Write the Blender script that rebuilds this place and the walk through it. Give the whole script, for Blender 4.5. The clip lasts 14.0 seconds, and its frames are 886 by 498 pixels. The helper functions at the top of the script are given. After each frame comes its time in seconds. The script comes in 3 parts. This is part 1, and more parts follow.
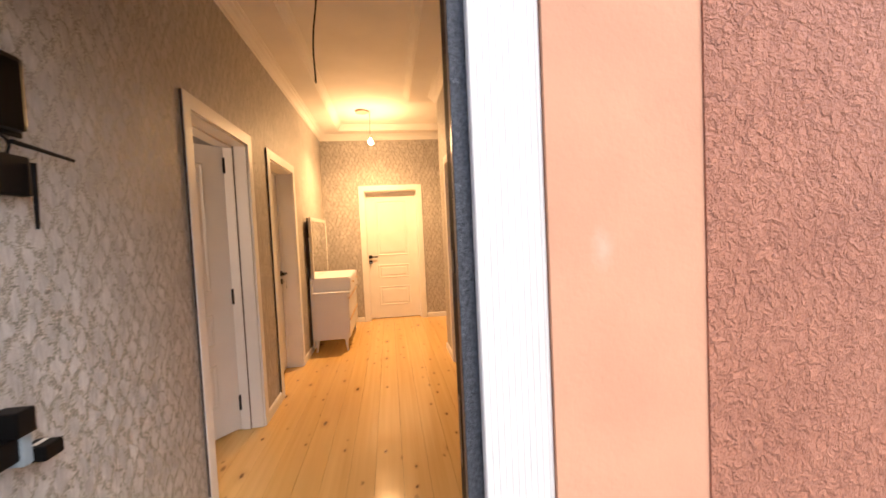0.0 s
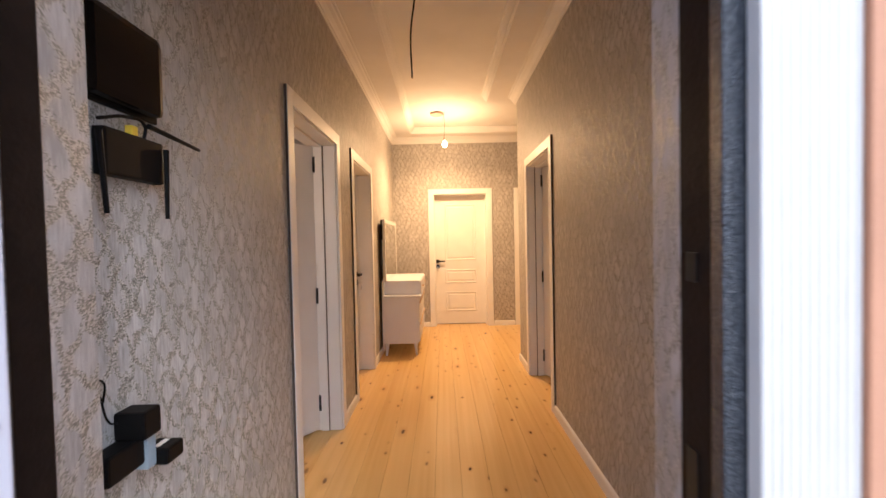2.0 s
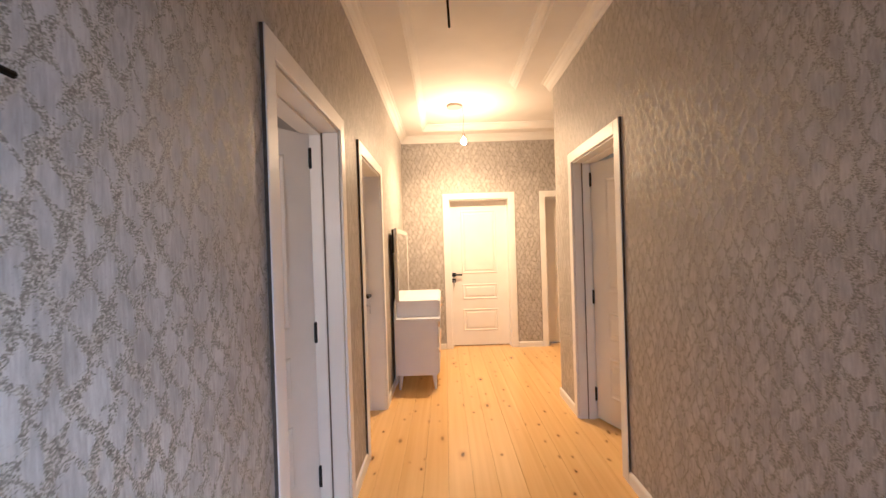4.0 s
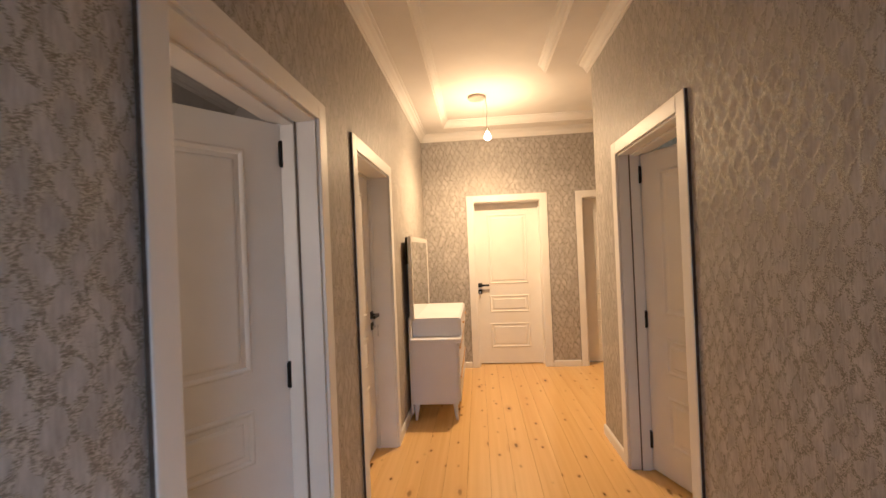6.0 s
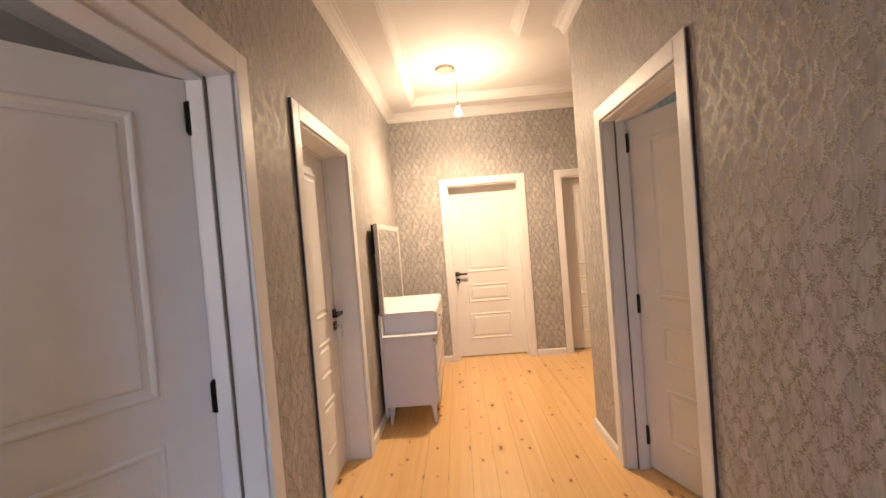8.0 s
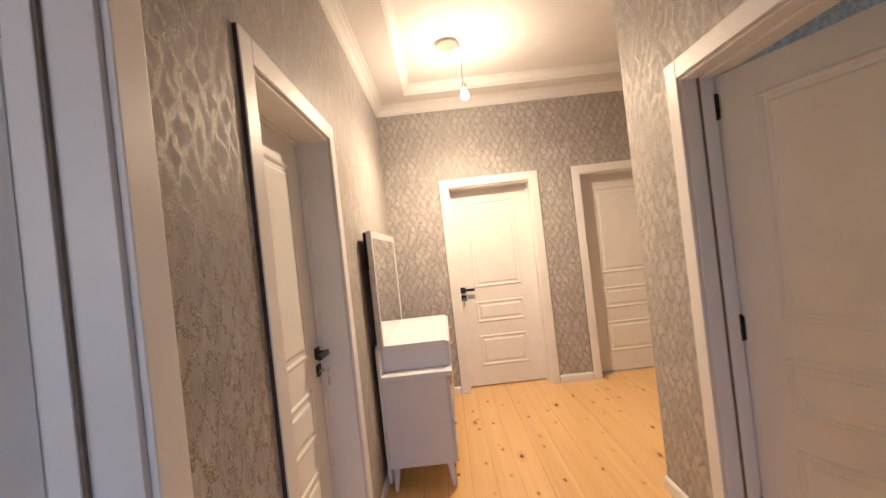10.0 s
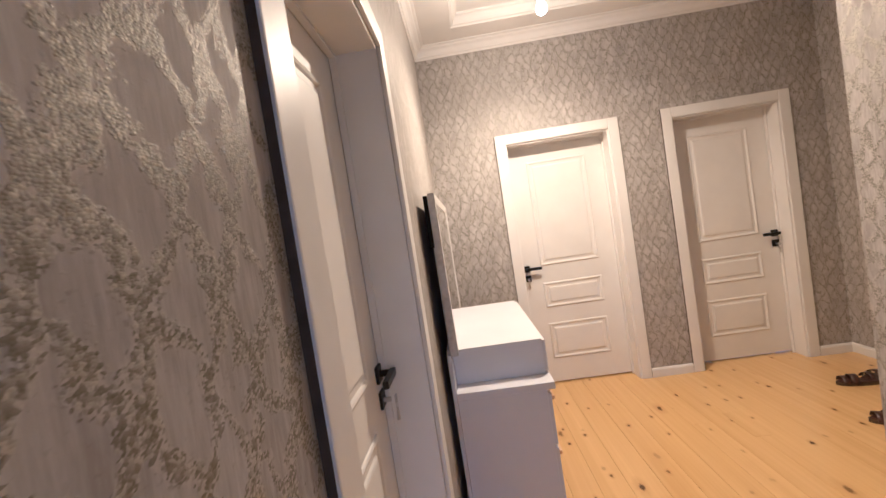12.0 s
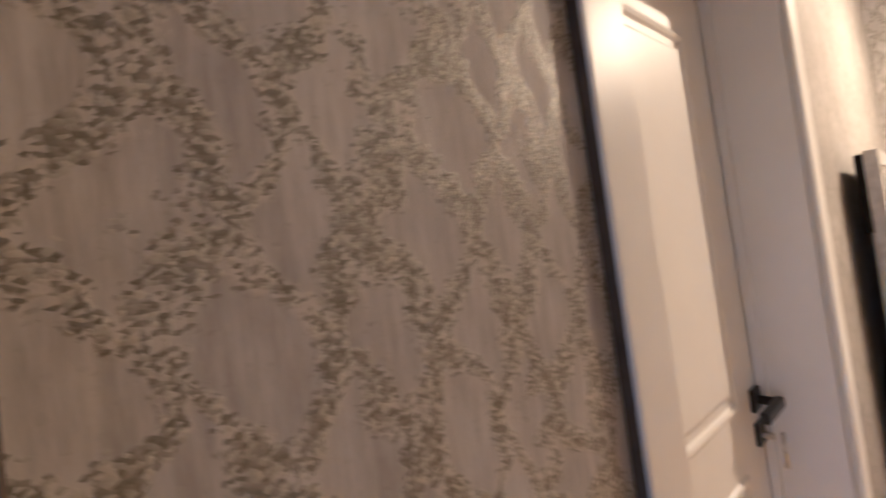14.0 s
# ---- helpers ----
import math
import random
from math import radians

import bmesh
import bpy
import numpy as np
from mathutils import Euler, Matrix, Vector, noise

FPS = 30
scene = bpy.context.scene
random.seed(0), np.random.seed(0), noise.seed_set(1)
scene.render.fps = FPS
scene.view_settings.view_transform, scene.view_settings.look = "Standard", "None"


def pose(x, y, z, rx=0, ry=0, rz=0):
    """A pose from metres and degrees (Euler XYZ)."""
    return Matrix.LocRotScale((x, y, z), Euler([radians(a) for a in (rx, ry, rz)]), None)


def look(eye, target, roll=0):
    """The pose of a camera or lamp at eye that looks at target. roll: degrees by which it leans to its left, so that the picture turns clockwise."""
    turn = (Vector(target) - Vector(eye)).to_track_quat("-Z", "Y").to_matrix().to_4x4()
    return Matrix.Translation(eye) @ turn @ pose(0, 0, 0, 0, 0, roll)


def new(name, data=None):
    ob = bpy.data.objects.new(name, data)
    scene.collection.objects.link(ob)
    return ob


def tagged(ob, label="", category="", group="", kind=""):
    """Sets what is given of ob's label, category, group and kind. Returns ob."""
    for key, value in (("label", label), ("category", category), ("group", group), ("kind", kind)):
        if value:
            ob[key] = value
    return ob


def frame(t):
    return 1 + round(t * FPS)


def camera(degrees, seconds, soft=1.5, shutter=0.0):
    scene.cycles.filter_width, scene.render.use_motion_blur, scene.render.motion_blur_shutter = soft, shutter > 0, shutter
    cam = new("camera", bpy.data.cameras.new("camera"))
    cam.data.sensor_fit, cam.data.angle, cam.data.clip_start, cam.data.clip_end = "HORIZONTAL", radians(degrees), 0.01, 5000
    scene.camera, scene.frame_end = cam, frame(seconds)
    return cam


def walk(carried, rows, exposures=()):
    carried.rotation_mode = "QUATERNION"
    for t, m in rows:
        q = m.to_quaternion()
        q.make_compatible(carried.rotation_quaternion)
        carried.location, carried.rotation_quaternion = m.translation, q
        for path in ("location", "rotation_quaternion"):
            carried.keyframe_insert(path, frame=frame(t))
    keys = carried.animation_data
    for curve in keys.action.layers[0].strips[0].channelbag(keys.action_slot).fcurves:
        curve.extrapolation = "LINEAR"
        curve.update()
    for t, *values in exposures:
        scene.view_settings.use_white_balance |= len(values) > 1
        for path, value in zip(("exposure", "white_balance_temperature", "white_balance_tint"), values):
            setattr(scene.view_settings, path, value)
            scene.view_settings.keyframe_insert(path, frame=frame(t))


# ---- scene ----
cam = camera(94.7, 14.0, shutter=0.4)
PATH = [
    (0, (0.03, -0.027, 1.366), (0.289, 1.954, 1.278), -2.7),
    (0.5, (-0.041, -0.103, 1.342), (0.137, 1.886, 1.232), -1.6),
    (1, (-0.085, -0.106, 1.338), (0.038, 1.888, 1.241), -1.0),
    (1.5, (-0.119, -0.055, 1.35), (-0.082, 1.944, 1.283), -1.1),
    (2, (-0.195, 0.149, 1.355), (-0.194, 2.148, 1.306), -1.2),
    (2.5, (-0.264, 0.313, 1.343), (-0.29, 2.312, 1.269), -1.5),
    (3, (-0.354, 0.54, 1.358), (-0.323, 2.539, 1.303), -1.7),
    (5.5, (-0.403, 1.232, 1.459), (-0.539, 3.227, 1.469), -2.1),
    (6, (-0.284, 1.386, 1.462), (-0.455, 3.378, 1.471), -2.4),
    (6.5, (-0.231, 1.48, 1.453), (-0.429, 3.47, 1.442), -3.1),
    (7, (-0.213, 1.577, 1.44), (-0.373, 3.57, 1.401), -3.6),
    (7.5, (-0.226, 1.63, 1.433), (-0.336, 3.626, 1.382), -4.0),
    (10, (-0.433, 2.4, 1.426), (-0.434, 4.4, 1.437), -6.4),
    (10.5, (-0.562, 2.613, 1.424), (-0.699, 4.608, 1.401), -7.6),
    (11, (-0.686, 2.85, 1.439), (-0.859, 4.843, 1.395), -8.0),
    (11.5, (-0.726, 3.006, 1.414), (-0.84, 5.0, 1.318), -8.4),
    (12, (-0.754, 3.099, 1.418), (-0.871, 5.094, 1.342), -8.8),
    (12.5, (-0.756, 3.166, 1.419), (-1.197, 5.116, 1.393), -8.0),
    (13, (-0.666, 3.238, 1.413), (-1.568, 5.023, 1.395), -7.2),
    (13.5, (-0.661, 3.216, 1.433), (-1.958, 4.738, 1.429), -7.3),
    (14, (-0.74, 3.178, 1.447), (-2.307, 4.421, 1.501), -7.6),
]
EXPOSURES = [
    (0.0, 1.28, 6000, 12), (1.6, 1.12, 5650, 10), (2.5, 1.45, 4600, 9), (3.0, 1.8, 4280, 7), (3.2, 1.8, 4280, 7), (5.3, 0.78, 5150, 6), (6.0, 0.97, 4680, 4),
    (6.6, 1.1, 4470, 4), (7.7, 1.2, 4300, 5), (10.0, 1.05, 4080, 5), (11.0, 0.92, 4000, 7), (12.0, 0.87, 3780, 7), (13.4, 0.88, 3780, 7), (14.0, 1.15, 3920, 7),
]
walk(cam, [(t, look(eye, target, roll)) for t, eye, target, roll in PATH], EXPOSURES)

# ---- light ----
world = bpy.data.worlds.new("sky")
scene.world = world
world.use_nodes = True
wn, wl = world.node_tree.nodes, world.node_tree.links
sky = wn.new("ShaderNodeTexSky")
sky.sky_type, sky.sun_disc = "NISHITA", False
sky.dust_density, sky.ozone_density = 2.0, 1.0
sky.sun_elevation, sky.sun_rotation = radians(40), radians(146)
wl.new(sky.outputs[0], wn["Background"].inputs[0])
wn["Background"].inputs[1].default_value = 0.13
sun = new("sun", bpy.data.lights.new("sun", "SUN"))
sun.data.energy, sun.data.angle, sun.data.color = 0.52, radians(34), (1.0, 0.95, 0.88)
sun.matrix_world = look((3.0, -4.5, 4.6), (0, 0, 0))

BULB = (-0.143, 5.463, 2.575)
glow = new("bulb_light", bpy.data.lights.new("bulb_light", "POINT"))
glow.data.energy, glow.data.color, glow.data.shadow_soft_size = 16.0, (1.0, 0.535, 0.205), 0.03
glow.location = BULB
beam = new("bulb_beam", bpy.data.lights.new("bulb_beam", "SPOT"))     # the bulb throws more light downwards than up
beam.data.energy, beam.data.color, beam.data.shadow_soft_size = 92.0, (1.0, 0.530, 0.20), 0.03
beam.data.spot_size, beam.data.spot_blend = radians(180), 0.85
beam.location = BULB


def side_room_light(name, x, y, z, target, w, h, watts, colour):
    """An area lamp added in a side room; no window opening is built."""
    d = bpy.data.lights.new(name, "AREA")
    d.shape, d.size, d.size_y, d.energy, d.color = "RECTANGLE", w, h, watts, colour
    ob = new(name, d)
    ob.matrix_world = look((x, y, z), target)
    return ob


# Added fill: warms the left room's ceiling and ajar leaf; no window there.
side_room_light("side_room_fill_a", -2.0, 1.04, 1.8, (-2.1, 2.8, 3.05), 1.0, 1.2, 13.0, (1.0, 0.64, 0.38))
# Stands for daylight from the right-hand room's unseen window.
side_room_light("window_light_b", 3.56, 2.4, 1.55, (0, 2.4, 1.4), 1.2, 1.3, 11.0, (1.0, 0.80, 0.53))


YO_FACE = 0.606


# ---- materials ----
def nodes_of(name):
    m = bpy.data.materials.new(name)
    m.use_nodes = True
    return m, m.node_tree.nodes, m.node_tree.links, m.node_tree.nodes["Principled BSDF"]


def plain(name, colour, rough=0.5, metal=0.0, grain=0.04, scale=9.0, bump=0.0, bump_scale=180.0, coat=0.0):
    """A painted or cast surface with soft blotches and fine relief."""
    m, n, l, b = nodes_of(name)
    geo = n.new("ShaderNodeNewGeometry")
    tex = n.new("ShaderNodeTexNoise")
    tex.inputs["Scale"].default_value, tex.inputs["Detail"].default_value = scale, 5.0
    l.new(geo.outputs["Position"], tex.inputs["Vector"])
    ramp = n.new("ShaderNodeValToRGB")
    ramp.color_ramp.elements[0].position, ramp.color_ramp.elements[1].position = 0.3, 0.7
    ramp.color_ramp.elements[0].color = (*[c * (1 - 2 * grain) for c in colour], 1)
    ramp.color_ramp.elements[1].color = (*[min(1, c * (1 + grain)) for c in colour], 1)
    l.new(tex.outputs["Fac"], ramp.inputs[0])
    l.new(ramp.outputs[0], b.inputs["Base Color"])
    b.inputs["Roughness"].default_value, b.inputs["Metallic"].default_value = rough, metal
    b.inputs["Coat Weight"].default_value = coat
    if bump:
        fine = n.new("ShaderNodeTexNoise")
        fine.inputs["Scale"].default_value, fine.inputs["Detail"].default_value = bump_scale, 4.0
        l.new(geo.outputs["Position"], fine.inputs["Vector"])
        bp = n.new("ShaderNodeBump")
        bp.inputs["Strength"].default_value, bp.inputs["Distance"].default_value = bump, 0.004
        l.new(fine.outputs["Fac"], bp.inputs["Height"])
        l.new(bp.outputs[0], b.inputs["Normal"])
    return m


def math_node(n, l, op, a, b=None, c=None, clamp=False):
    q = n.new("ShaderNodeMath")
    q.operation, q.use_clamp = op, clamp
    for i, v in enumerate((a, b, c)):
        if v is None:
            continue
        if isinstance(v, (int, float)):
            q.inputs[i].default_value = v
        else:
            l.new(v, q.inputs[i])
    return q.outputs[0]


def wallpaper():
    """Silver-grey vinyl paper with a loose lattice of rough, glittering gold-brown veins."""
    m, n, l, b = nodes_of("wallpaper")
    geo = n.new("ShaderNodeNewGeometry")
    sep = n.new("ShaderNodeSeparateXYZ")
    l.new(geo.outputs["Position"], sep.inputs[0])
    u = math_node(n, l, "ADD", sep.outputs[0], sep.outputs[1])
    v = sep.outputs[2]
    uv = n.new("ShaderNodeCombineXYZ")
    l.new(u, uv.inputs[0]), l.new(v, uv.inputs[1])

    def noise_at(scale, detail, stretch=(1, 1, 1), rough=0.55):
        mp = n.new("ShaderNodeMapping")
        mp.inputs["Scale"].default_value = stretch
        l.new(uv.outputs[0], mp.inputs[0])
        t = n.new("ShaderNodeTexNoise")
        t.inputs["Scale"].default_value, t.inputs["Detail"].default_value, t.inputs["Roughness"].default_value = scale, detail, rough
        l.new(mp.outputs[0], t.inputs["Vector"])
        return t.outputs["Fac"]

    bend_a = math_node(n, l, "MULTIPLY_ADD", noise_at(8.0, 2.0), 0.11, -0.055)
    bend_b = math_node(n, l, "MULTIPLY_ADD", noise_at(24.0, 3.0), 0.045, -0.0225)
    bend = math_node(n, l, "ADD", bend_a, bend_b)
    ub = math_node(n, l, "ADD", u, bend)

    def lattice(slope, period, width, shift):
        s = math_node(n, l, "MULTIPLY_ADD", v, slope, shift)
        s = math_node(n, l, "ADD", ub, s)
        s = math_node(n, l, "DIVIDE", s, period)
        f = math_node(n, l, "FRACT", s)
        f = math_node(n, l, "ABSOLUTE", math_node(n, l, "SUBTRACT", f, 0.5))
        return math_node(n, l, "SUBTRACT", 1.0, math_node(n, l, "DIVIDE", f, width), clamp=True)

    def ranged(value, lo, hi):
        mr = n.new("ShaderNodeMapRange")
        mr.inputs[1].default_value, mr.inputs[2].default_value = lo, hi
        l.new(value, mr.inputs[0])
        return mr.outputs[0]

    line = math_node(n, l, "MAXIMUM", lattice(0.58, 0.066, 0.25, 0.0), lattice(-0.50, 0.073, 0.25, 0.03))
    gate = noise_at(16.0, 2.0)
    rag = noise_at(90.0, 3.0, (1.0, 0.30, 1.0), 0.65)
    line = math_node(n, l, "ADD", line, math_node(n, l, "MULTIPLY_ADD", gate, 1.7, -0.92))
    vein = ranged(line, 0.08, 0.62)
    # beads of glitter: small cells, each with its own shade, gathered along the veins
    cells = n.new("ShaderNodeTexVoronoi")
    cells.voronoi_dimensions = "2D"
    cells.inputs["Scale"].default_value = 400.0
    stretch = n.new("ShaderNodeMapping")
    stretch.inputs["Scale"].default_value = (0.8, 1.15, 1.0)
    l.new(uv.outputs[0], stretch.inputs[0]), l.new(stretch.outputs[0], cells.inputs["Vector"])
    chance = n.new("ShaderNodeSeparateColor")
    l.new(cells.outputs["Color"], chance.inputs[0])
    level = math_node(n, l, "MULTIPLY", vein, math_node(n, l, "MULTIPLY_ADD", rag, 2.4, -0.35, clamp=True))
    bead = ranged(math_node(n, l, "SUBTRACT", math_node(n, l, "MULTIPLY", level, 1.15), chance.outputs[0]), -0.06, 0.22)
    dome = math_node(n, l, "SUBTRACT", 1.0, cells.outputs["Distance"], clamp=True)
    # the ground: brushed upright threads in two greys
    threads = noise_at(130.0, 5.0, (1.0, 0.12, 1.0), 0.68)
    cloud = noise_at(13.0, 3.0, (1.0, 0.42, 1.0))
    ground = ranged(math_node(n, l, "MULTIPLY_ADD", cloud, 0.9, threads), 0.76, 1.18)
    base = n.new("ShaderNodeMixRGB")
    base.inputs[1].default_value, base.inputs[2].default_value = (0.36, 0.335, 0.315, 1), (0.56, 0.535, 0.51, 1)
    l.new(ground, base.inputs[0])
    halo = n.new("ShaderNodeMixRGB")
    l.new(math_node(n, l, "MULTIPLY", ranged(math_node(n, l, "MULTIPLY_ADD", vein, 0.8, threads), 0.72, 1.12), 0.75), halo.inputs[0])
    l.new(base.outputs[0], halo.inputs[1])
    halo.inputs[2].default_value = (0.56, 0.525, 0.485, 1)
    bead_col = n.new("ShaderNodeMixRGB")
    bead_col.inputs[1].default_value, bead_col.inputs[2].default_value = (0.150, 0.142, 0.112, 1), (0.55, 0.52, 0.455, 1)
    l.new(math_node(n, l, "POWER", chance.outputs[1], 1.8), bead_col.inputs[0])
    mix = n.new("ShaderNodeMixRGB")
    l.new(math_node(n, l, "MULTIPLY", bead, 0.86), mix.inputs[0]), l.new(halo.outputs[0], mix.inputs[1]), l.new(bead_col.outputs[0], mix.inputs[2])
    l.new(mix.outputs[0], b.inputs["Base Color"])
    l.new(math_node(n, l, "MULTIPLY_ADD", bead, -0.12, 0.58), b.inputs["Roughness"])
    l.new(math_node(n, l, "MULTIPLY_ADD", bead, 0.12, 0.10), b.inputs["Specular IOR Level"])
    l.new(math_node(n, l, "MULTIPLY", bead, 0.22), b.inputs["Metallic"])
    height = math_node(n, l, "MULTIPLY", bead, math_node(n, l, "MULTIPLY_ADD", dome, 0.8, chance.outputs[2]))
    height = math_node(n, l, "ADD", height, math_node(n, l, "MULTIPLY", threads, 0.45))
    height = math_node(n, l, "ADD", height, math_node(n, l, "MULTIPLY", vein, 0.4))
    bp = n.new("ShaderNodeBump")
    bp.inputs["Strength"].default_value, bp.inputs["Distance"].default_value = 0.24, 0.0016
    l.new(height, bp.inputs["Height"])
    l.new(bp.outputs[0], b.inputs["Normal"])
    return m


def pine():
    """Varnished pine boards, grain along y, with dark knots."""
    m, n, l, b = nodes_of("varnished_pine")
    info = n.new("ShaderNodeObjectInfo")
    geo = n.new("ShaderNodeNewGeometry")
    off = n.new("ShaderNodeCombineXYZ")
    l.new(math_node(n, l, "MULTIPLY", info.outputs["Random"], 7.0), off.inputs[0])
    l.new(math_node(n, l, "MULTIPLY", info.outputs["Random"], 23.0), off.inputs[1])
    at = n.new("ShaderNodeVectorMath")
    l.new(geo.outputs["Position"], at.inputs[0]), l.new(off.outputs[0], at.inputs[1])
    sway = n.new("ShaderNodeTexNoise")
    sway.inputs["Scale"].default_value, sway.inputs["Detail"].default_value = 26.0, 3.0
    l.new(at.outputs[0], sway.inputs["Vector"])
    uneven = n.new("ShaderNodeVectorMath")
    uneven.operation = "MULTIPLY_ADD"
    uneven.inputs[1].default_value = (0.022, 0.034, 0.0)
    l.new(sway.outputs["Color"], uneven.inputs[0]), l.new(at.outputs[0], uneven.inputs[2])

    def tex(kind, scale, stretch):
        mp = n.new("ShaderNodeMapping")
        mp.inputs["Scale"].default_value = stretch
        l.new((uneven if kind == "ShaderNodeTexVoronoi" else at).outputs[0], mp.inputs[0])
        t = n.new(kind)
        t.inputs["Scale"].default_value = scale
        l.new(mp.outputs[0], t.inputs["Vector"])
        return t

    grain = tex("ShaderNodeTexNoise", 30.0, (1.0, 0.022, 1.0))
    grain.inputs["Detail"].default_value = 5.0
    broad = tex("ShaderNodeTexNoise", 6.0, (1.0, 0.05, 1.0))
    wood = n.new("ShaderNodeMixRGB")
    wood.inputs[1].default_value, wood.inputs[2].default_value = (0.60, 0.345, 0.088, 1), (0.92, 0.645, 0.245, 1)
    f = math_node(n, l, "MULTIPLY_ADD", grain.outputs["Fac"], 0.60, math_node(n, l, "MULTIPLY_ADD", broad.outputs["Fac"], 0.36, -0.03))
    f = math_node(n, l, "ADD", f, math_node(n, l, "MULTIPLY_ADD", info.outputs["Random"], 0.10, 0.0), clamp=True)
    l.new(f, wood.inputs[0])

    def spots(scale, stretch, keep_from, r0, r1):
        vor = tex("ShaderNodeTexVoronoi", scale, stretch)
        vor.voronoi_dimensions = "2D"
        split = n.new("ShaderNodeSeparateColor")
        l.new(vor.outputs["Color"], split.inputs[0])
        near = n.new("ShaderNodeMapRange")
        near.inputs[1].default_value, near.inputs[2].default_value, near.inputs[3].default_value, near.inputs[4].default_value = r0, r1, 1.0, 0.0
        l.new(vor.outputs["Distance"], near.inputs[0])
        kept = math_node(n, l, "GREATER_THAN", split.outputs[0], keep_from)
        kept = math_node(n, l, "MULTIPLY", kept, math_node(n, l, "MULTIPLY_ADD", split.outputs[1], 0.85, 0.15))
        return math_node(n, l, "MULTIPLY", near.outputs[0], kept)

    small, large = spots(8.0, (1.0, 0.55, 1.0), 0.62, 0.040, 0.085), spots(4.2, (1.0, 0.42, 1.0), 0.70, 0.034, 0.066)
    halo = math_node(n, l, "MAXIMUM", spots(8.0, (1.0, 0.55, 1.0), 0.62, 0.06, 0.17), spots(4.2, (1.0, 0.42, 1.0), 0.70, 0.06, 0.18))
    core = math_node(n, l, "MAXIMUM", small, large)
    mx = n.new("ShaderNodeMixRGB")
    l.new(math_node(n, l, "MULTIPLY", halo, 0.35), mx.inputs[0])
    l.new(wood.outputs[0], mx.inputs[1])
    mx.inputs[2].default_value = (0.42, 0.19, 0.05, 1)
    mk = n.new("ShaderNodeMixRGB")
    l.new(math_node(n, l, "MULTIPLY", core, 1.0), mk.inputs[0])
    l.new(mx.outputs[0], mk.inputs[1])
    mk.inputs[2].default_value = (0.095, 0.045, 0.018, 1)
    l.new(mk.outputs[0], b.inputs["Base Color"])
    worn = tex("ShaderNodeTexNoise", 3.0, (1.0, 1.0, 1.0))
    l.new(math_node(n, l, "MULTIPLY_ADD", worn.outputs["Fac"], 0.12, 0.07), b.inputs["Roughness"])
    bp = n.new("ShaderNodeBump")
    bp.inputs["Strength"].default_value, bp.inputs["Distance"].default_value = 0.05, 0.001
    l.new(grain.outputs["Fac"], bp.inputs["Height"])
    l.new(bp.outputs[0], b.inputs["Normal"])
    return m


def stucco():
    """Rough-cast pink stucco."""
    m, n, l, b = nodes_of("pink_stucco")
    geo = n.new("ShaderNodeNewGeometry")
    coarse = n.new("ShaderNodeTexNoise")
    coarse.inputs["Scale"].default_value, coarse.inputs["Detail"].default_value, coarse.inputs["Roughness"].default_value = 42.0, 5.0, 0.62
    l.new(geo.outputs["Position"], coarse.inputs["Vector"])
    lumps = n.new("ShaderNodeTexVoronoi")
    lumps.feature = "SMOOTH_F1"
    lumps.inputs["Scale"].default_value, lumps.inputs["Smoothness"].default_value, lumps.inputs["Detail"].default_value = 62.0, 0.6, 1.0
    bent = n.new("ShaderNodeMixRGB")
    bent.inputs[0].default_value = 0.06
    l.new(geo.outputs["Position"], bent.inputs[1]), l.new(coarse.outputs["Color"], bent.inputs[2])
    l.new(bent.outputs[0], lumps.inputs["Vector"])
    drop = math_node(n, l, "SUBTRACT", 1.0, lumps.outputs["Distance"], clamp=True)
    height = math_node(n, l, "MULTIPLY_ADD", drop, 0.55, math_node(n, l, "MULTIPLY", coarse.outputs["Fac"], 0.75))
    patch = n.new("ShaderNodeTexNoise")
    patch.inputs["Scale"].default_value, patch.inputs["Detail"].default_value = 5.0, 4.0
    l.new(geo.outputs["Position"], patch.inputs["Vector"])
    # Colour follows broad patches and relief height: hollows darker, lumps lighter.
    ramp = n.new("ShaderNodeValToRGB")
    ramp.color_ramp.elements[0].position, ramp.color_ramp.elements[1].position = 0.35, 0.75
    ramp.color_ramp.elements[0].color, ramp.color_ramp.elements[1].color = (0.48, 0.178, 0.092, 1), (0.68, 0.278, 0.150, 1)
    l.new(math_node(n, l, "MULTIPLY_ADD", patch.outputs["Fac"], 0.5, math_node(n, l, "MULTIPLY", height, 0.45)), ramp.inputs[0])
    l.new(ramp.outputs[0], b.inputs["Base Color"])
    b.inputs["Roughness"].default_value = 0.55
    bp = n.new("ShaderNodeBump")
    bp.inputs["Strength"].default_value, bp.inputs["Distance"].default_value = 1.0, 0.020
    l.new(height, bp.inputs["Height"])
    l.new(bp.outputs[0], b.inputs["Normal"])
    return m


def hammered():
    """Dark grey hammer-finish paint on steel."""
    m = plain("hammered_paint", (0.085, 0.087, 0.094), 0.28, 0.5, 0.25, 160.0, 1.0, 260.0)
    return m


